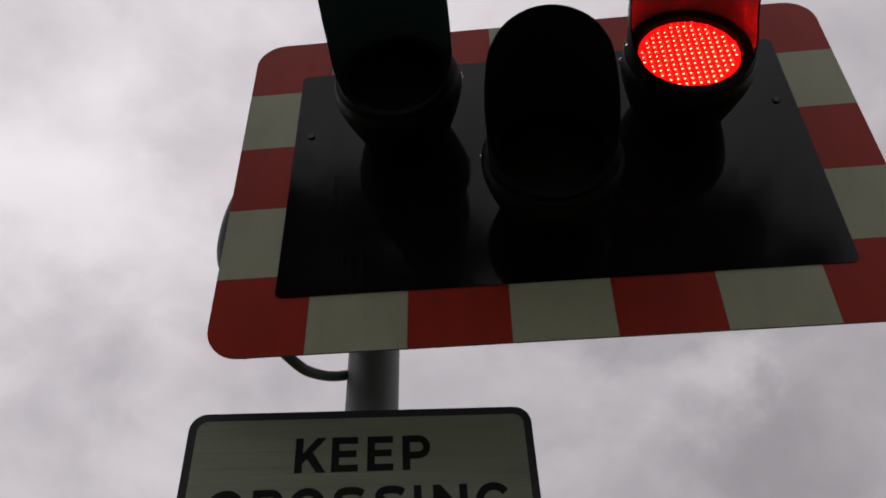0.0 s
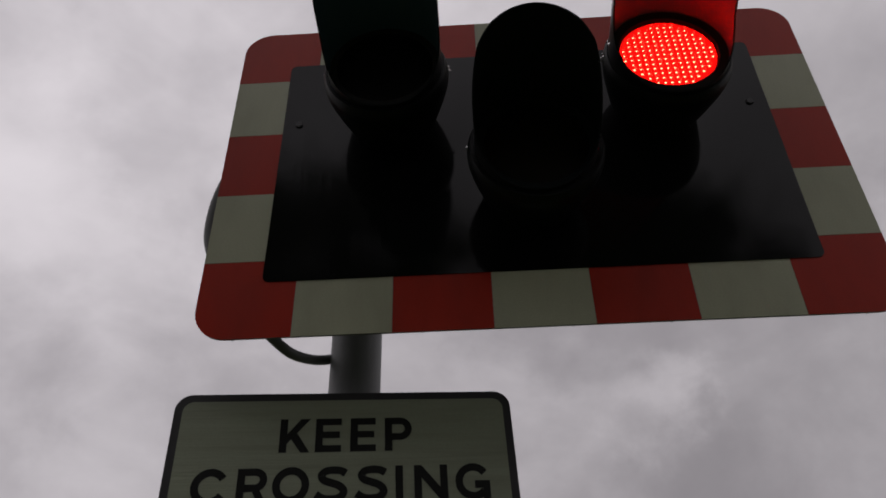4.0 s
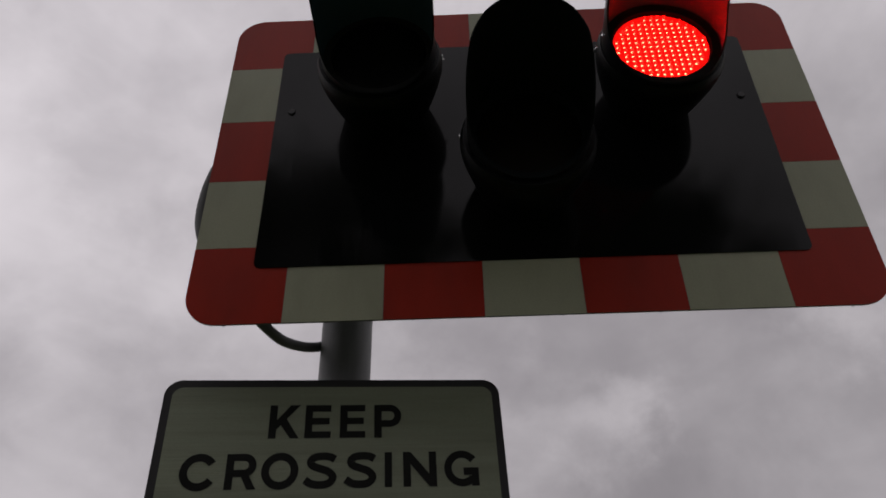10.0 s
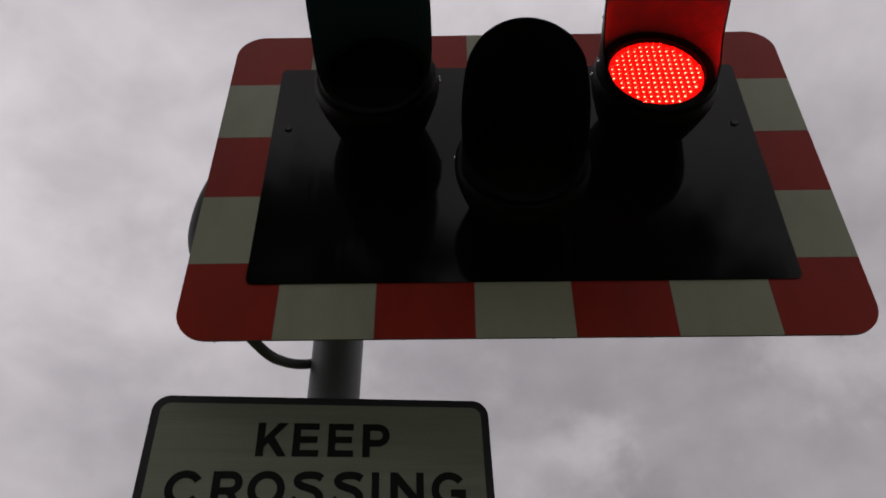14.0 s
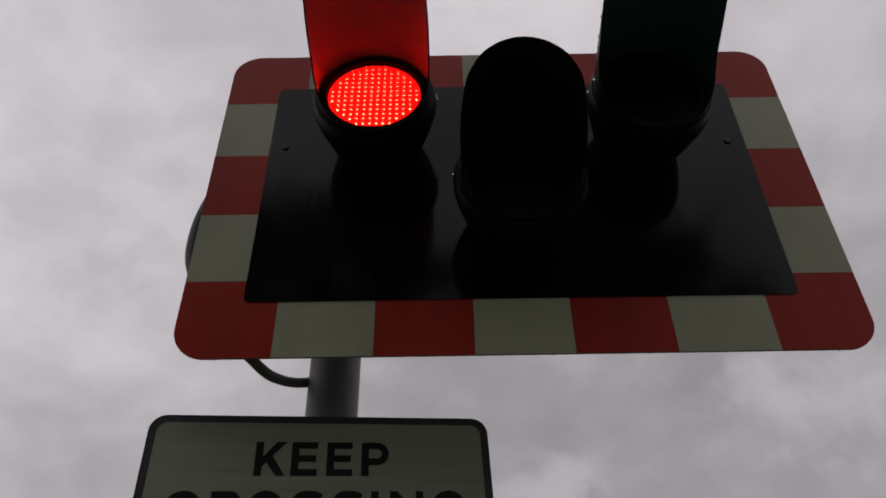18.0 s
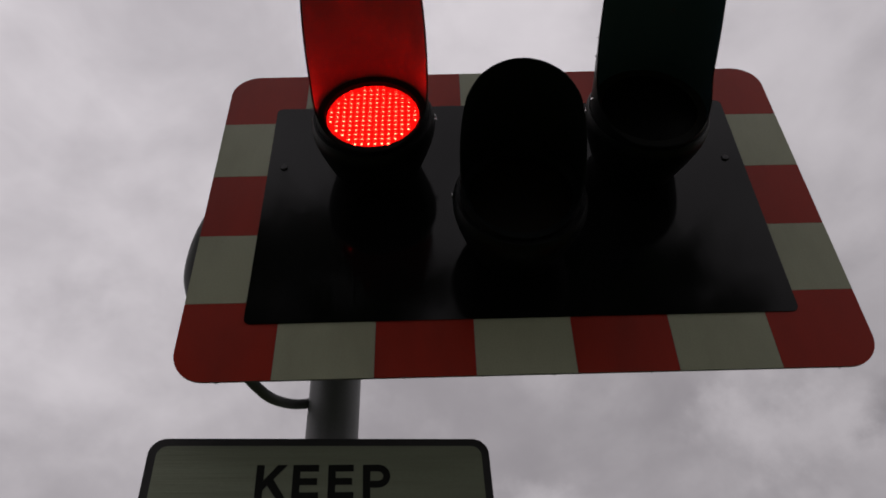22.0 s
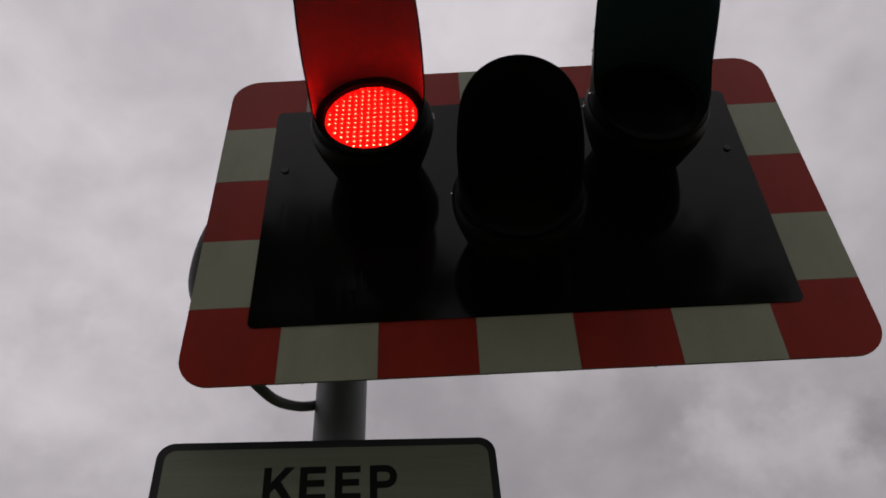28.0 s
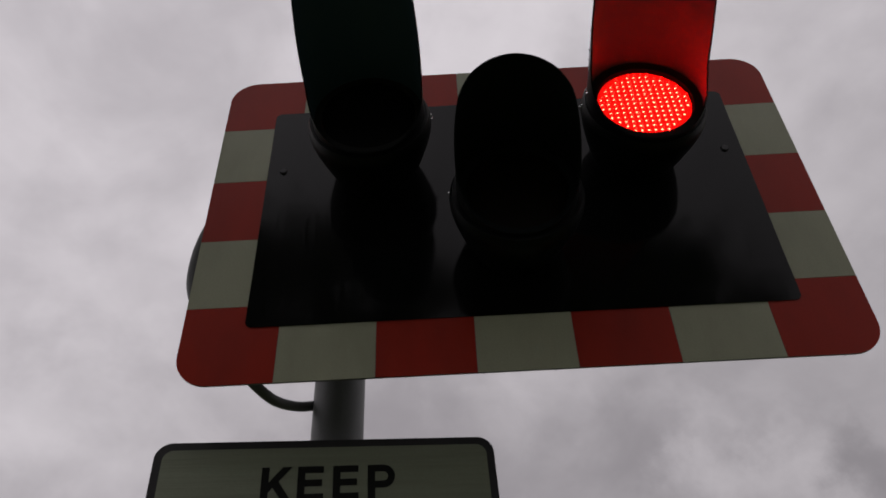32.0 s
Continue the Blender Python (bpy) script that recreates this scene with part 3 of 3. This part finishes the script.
signal_board = backing_board()
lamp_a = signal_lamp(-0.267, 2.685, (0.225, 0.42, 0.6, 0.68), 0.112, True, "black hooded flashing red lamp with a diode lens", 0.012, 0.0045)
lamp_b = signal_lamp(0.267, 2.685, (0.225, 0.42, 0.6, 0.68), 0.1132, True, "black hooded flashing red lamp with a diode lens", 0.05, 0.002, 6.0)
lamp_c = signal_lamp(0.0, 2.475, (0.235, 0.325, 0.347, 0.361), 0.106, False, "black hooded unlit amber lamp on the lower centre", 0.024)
text_sign()

post = thing("signal_post", None, None, "grey painted steel tube carrying the signal and sign", "post", at=pose(*POST, 0))
part("tube", rod((0, 0, 0), (0, 0, 2.9), 0.051, 0.051, 48), STEEL, post)
part("cap", rod((0, 0, 2.9), (0, 0, 2.92), 0.054, 0.046, 48), BLACK, post, "black plastic end cap")
part("collar", rod((0, 0, 0), (0, 0, 0.06), 0.09, 0.075, 48), STEEL, post)

conduit = new("cable_conduit", tube_along([(-0.45, 0.03, 2.74), (-0.55, 0.045, 2.715), (-0.600, 0.055, 2.665), (-0.625, 0.06, 2.61), (-0.640, 0.06, 2.545),
                                           (-0.641, 0.06, 2.475), (-0.632, 0.06, 2.43), (-0.588, 0.062, 2.34), (-0.5195, 0.071, 2.2675),
                                           (-0.474, 0.10, 2.228), (-0.459, 0.14, 2.2315), (-0.436, 0.19, 2.245), (-0.414, 0.235, 2.2675), (-0.39, 0.26, 2.2855)],
                                          0.0099, "cable_conduit"))
conduit.data.materials.append(RUBBER)
tagged(conduit, "dark flexible cable looping from the board to the post", "cable")


def rain_drop(x, y, z, r, long, label="clear raindrop hanging from the board's lower edge", group="raindrops under the board"):
    bm = bmesh.new()
    bmesh.ops.create_uvsphere(bm, u_segments=14, v_segments=10, radius=r)
    for v in bm.verts:
        up = max(0.0, v.co.z / r)
        v.co = (v.co.x * (1 - 0.6 * up), v.co.y * (1 - 0.6 * up), v.co.z * (1 + long * up))
    return thing("rain_drop", bm, WATER, label, "raindrop", group, at=pose(x, y, z))


runner = rain_drop(-0.5, 0.003, FOOT - 0.002, 0.0031, 1.2, "clear raindrop running along the board's lower edge and falling")
for x, r, long in ((-0.077, 0.0022, 0.4), (0.045, 0.0018, 0.3), (0.21, 0.0016, 0.3), (0.532, 0.0026, 0.4), (-0.21, 0.0015, 0.3)):
    rain_drop(x, 0.003, FOOT - 0.3 * r, r, long)
for x, y, z, r in ((0.149, -0.31, 2.702, 0.0032), (0.151, -0.262, 2.706, 0.0028), (0.15, -0.182, 2.685, 0.0034), (0.1445, -0.15, 2.688, 0.0026),
                   (-0.39, -0.12, 2.709, 0.0026), (-0.1455, -0.12, 2.706, 0.0026), (0.079, -0.25, 2.6455, 0.0026)):
    rain_drop(x, y, z, r, 0.6, "clear raindrop clinging to a black lamp hood", "raindrops on the hoods")

# small drops along the lower edges of the hoods
wet = random.Random(4)
for lamp_x, side, r, lean, count in ((0.267, -1, 0.1132, 0.05, 11), (0.267, 1, 0.1132, 0.05, 4), (-0.267, -1, 0.112, 0.012, 4), (-0.267, 1, 0.112, 0.012, 5)):
    for _ in range(count):
        d = wet.uniform(0.19, 0.42)
        up = wet.uniform(0.0, 0.035) + 0.05 * (d - 0.19) / 0.23
        wide = r - (0.002 if lamp_x > 0 else 0.0045) * math.exp(-((d - 0.135) / 0.13) ** 2)
        rain_drop(lamp_x + side * math.sqrt(wide ** 2 - up ** 2) - lean * (d - 0.135), -d, 2.685 + up, wet.uniform(0.0011, 0.002), 0.5,
                  "clear raindrop clinging to a black lamp hood", "raindrops on the hoods")


# rain that falls past the signal: when each drop passes it, and where
RAIN = [(2.1, -0.172, -0.3, 2.372), (4.6, -0.207, -0.4, 2.128), (9, -0.042, -0.5, 2.287), (11, -0.220, -0.5, 2.221), (12.5, 0.277, -0.3, 2.264), (15.4, 0.026, -0.35, 2.274),
        (17, -0.067, -0.4, 2.363), (19, 0.044, -0.4, 2.384), (20, -0.180, -0.5, 2.464), (21, -0.114, -0.2, 2.277), (22.8, -0.029, -0.75, 1.917), (23, -0.049, -0.35, 2.182),
        (24, 0.038, -0.4, 2.120), (26.6, -0.104, -0.5, 2.093), (29, 0.011, -0.55, 2.347), (30.6, 0.117, -0.3, 2.242)]
falling = [rain_drop(x, y, z, 0.0013 + 0.0002 * (k % 3), 0.0, "clear raindrop falling past the signal", "falling rain") for k, (t, x, y, z) in enumerate(RAIN)]


# ---- trees behind the camera, mirrored in the panel ----
def tree(x, y, height, spread, seed, leaves=7000):
    rnd = random.Random(seed)
    top = thing("tree", None, None, "broad leafy green roadside tree", "tree", "roadside trees", at=pose(x, y, 0))
    part("trunk", rod((0, 0, 0), (0.1, 0, height * 0.45), 0.22, 0.14, 12), BARK, top)
    tips = []
    for k in range(9):
        a, h = rnd.uniform(0, 6.28), rnd.uniform(0.35, 0.6) * height
        start = Vector((0.08, 0, rnd.uniform(0.28, 0.45) * height))
        end = Vector((math.cos(a) * spread * rnd.uniform(0.35, 0.7), math.sin(a) * spread * rnd.uniform(0.35, 0.7), h + rnd.uniform(0.05, 0.3) * height))
        part("limb", rod(start, end, 0.1, 0.03, 8), BARK, top)
        tips.append(end)
    bm = bmesh.new()
    clumps = [(t, rnd.uniform(0.8, 1.3)) for t in tips]
    for _ in range(44):
        a, u = rnd.uniform(0, 6.28), rnd.uniform(-1, 1)
        r = spread * rnd.uniform(0.55, 0.95) * math.sqrt(max(0.05, 1 - u * u))
        clumps.append((Vector((r * math.cos(a), r * math.sin(a), height * 0.66 + u * height * 0.3)), rnd.uniform(0.5, 1.2)))
    for _ in range(leaves):
        c, s = rnd.choice(clumps)
        p = c + Vector((rnd.gauss(0, 0.5), rnd.gauss(0, 0.5), rnd.gauss(0, 0.42))) * s
        turn = Euler((rnd.uniform(-1, 1), rnd.uniform(-1, 1), rnd.uniform(0, 6.28))).to_matrix()
        w = rnd.uniform(0.1, 0.2)
        bm.faces.new([bm.verts.new(p + turn @ Vector(q)) for q in ((-w, 0, 0), (0, -w * 0.55, 0), (w, 0, 0), (0, w * 0.55, 0))])
    me = bpy.data.meshes.new("crown")
    bm.to_mesh(me)
    bm.free()
    me.materials.append(LEAF)
    ob = new("crown", me)
    ob.parent = top
    return top


# belt made wider than the mirrored trees, to screen skylight off the board
kinds = [tree(-3.6, -14.0, 14.6, 3.2, 5), tree(5.2, -13.6, 13.5, 1.9, 3), tree(-9.2, -14.6, 13.8, 3.4, 8)]
for k, x, y, turn in ((0, -5.8, -14.4, 80), (2, 3.5, -14.8, 150), (1, -12.8, -13.8, 200), (0, -16.5, -12.0, 300)):
    copy_thing(kinds[k], pose(x, y, 0, 0, 0, turn))
for k, x, y, turn in ((2, -4.2, -17.6, 40), (0, -1.3, -16.7, 110), (2, -7.6, -17.9, 260), (0, 4.0, -17.4, 200)):
    copy_thing(kinds[k], pose(x, y, 0, 0, 0, turn))
low_tree = tree(11.5, -15.0, 7.8, 2.8, 11)
copy_thing(low_tree, pose(15.5, -13.0, 0, 0, 0, 120))


# ---- what moves ----
PERIOD, FIRST, SHARE = 0.8395, 0.155, 0.48
LATE = (21, 36)       # flashes that last a tenth of a second longer


def lens_of(lamp):
    return next(o for o in lamp.children if o.name.split(".")[0] == "lens")


def flash_rows(lit_at_start, changes):
    """The lens turns its lit face forwards and back again in place of switching, each turn in a fifteenth of a second.
    """
    rows, angle = [], 0 if lit_at_start else -178
    rows.append((0.0, pose(0, LENS_Y, 0, angle)))
    for f in changes:
        rows.append(((f - 2) / FPS, pose(0, LENS_Y, 0, angle)))
        rows.append(((f - 1) / FPS, pose(0, LENS_Y, 0, -89)))
        angle = -178 - angle
        rows.append((f / FPS, pose(0, LENS_Y, 0, angle)))
    rows.append((32.0, pose(0, LENS_Y, 0, angle)))
    return rows


def motions():
    changes, k = [], 0
    while FIRST + k * PERIOD < 32.2:
        for when in (FIRST + k * PERIOD, FIRST + (k + SHARE) * PERIOD):
            f = round(when * FPS)
            if f % 3 == 0:
                f += 1 if when * FPS > f else -1
            if k in LATE and when > FIRST + k * PERIOD:
                f += 3
            f += {0: -1, 2: 1}.get((f + 1) % FPS, 0)
            if f + 1 < 32 * FPS:
                changes.append(f + 1)
        k += 1
    walk(lens_of(lamp_a), flash_rows(False, changes))
    walk(lens_of(lamp_b), flash_rows(True, changes))
    # one drop gathers, runs along the lower edge, lets go and falls to the grass
    run = [(0.0, -0.536, 2.2), (22.0, -0.528, 2.2), (25.5, -0.482, 2.2), (27.5, -0.409, 2.2), (28.0, -0.389, 2.2), (28.4, -0.367, 2.2), (28.7, -0.347, 2.199),
           (28.9, -0.33, 2.1965), (29.0, -0.32, 2.189), (29.1, -0.315, 2.113), (29.2, -0.314, 1.96), (29.3, -0.313, 1.71), (29.4, -0.313, 1.36),
           (29.5, -0.313, 0.91), (29.6, -0.313, 0.36), (29.66, -0.313, 0.003), (32.0, -0.313, 0.003)]
    walk(runner, [(t, pose(x, 0.003, z)) for t, x, z in run])
    # rain at its steady speed, from high above down to the grass
    for drop, (t, x, y, z) in zip(falling, RAIN):
        down = t + (z - 0.003) / 5.0
        at = lambda s: (s, pose(x - 0.25 * (s - t), y, z - 5.0 * (s - t)))
        rest = pose(x - 0.25 * (down - t), y, 0.003)
        walk(drop, [at(0.0), at(t - 0.9), at(t - 0.5), at(t - 0.2), at(t + 0.2), (down, rest), (down + 0.3, rest), (32.0, rest)])
    drift = Vector((-0.0513, -0.0115, 0.0696)).normalized()
    walk(cloud_layer, [(t, Matrix.Rotation(radians(0.555 * t), 4, drift)) for t in (0.0, 8.0, 16.0, 24.0, 32.0)])


motions()
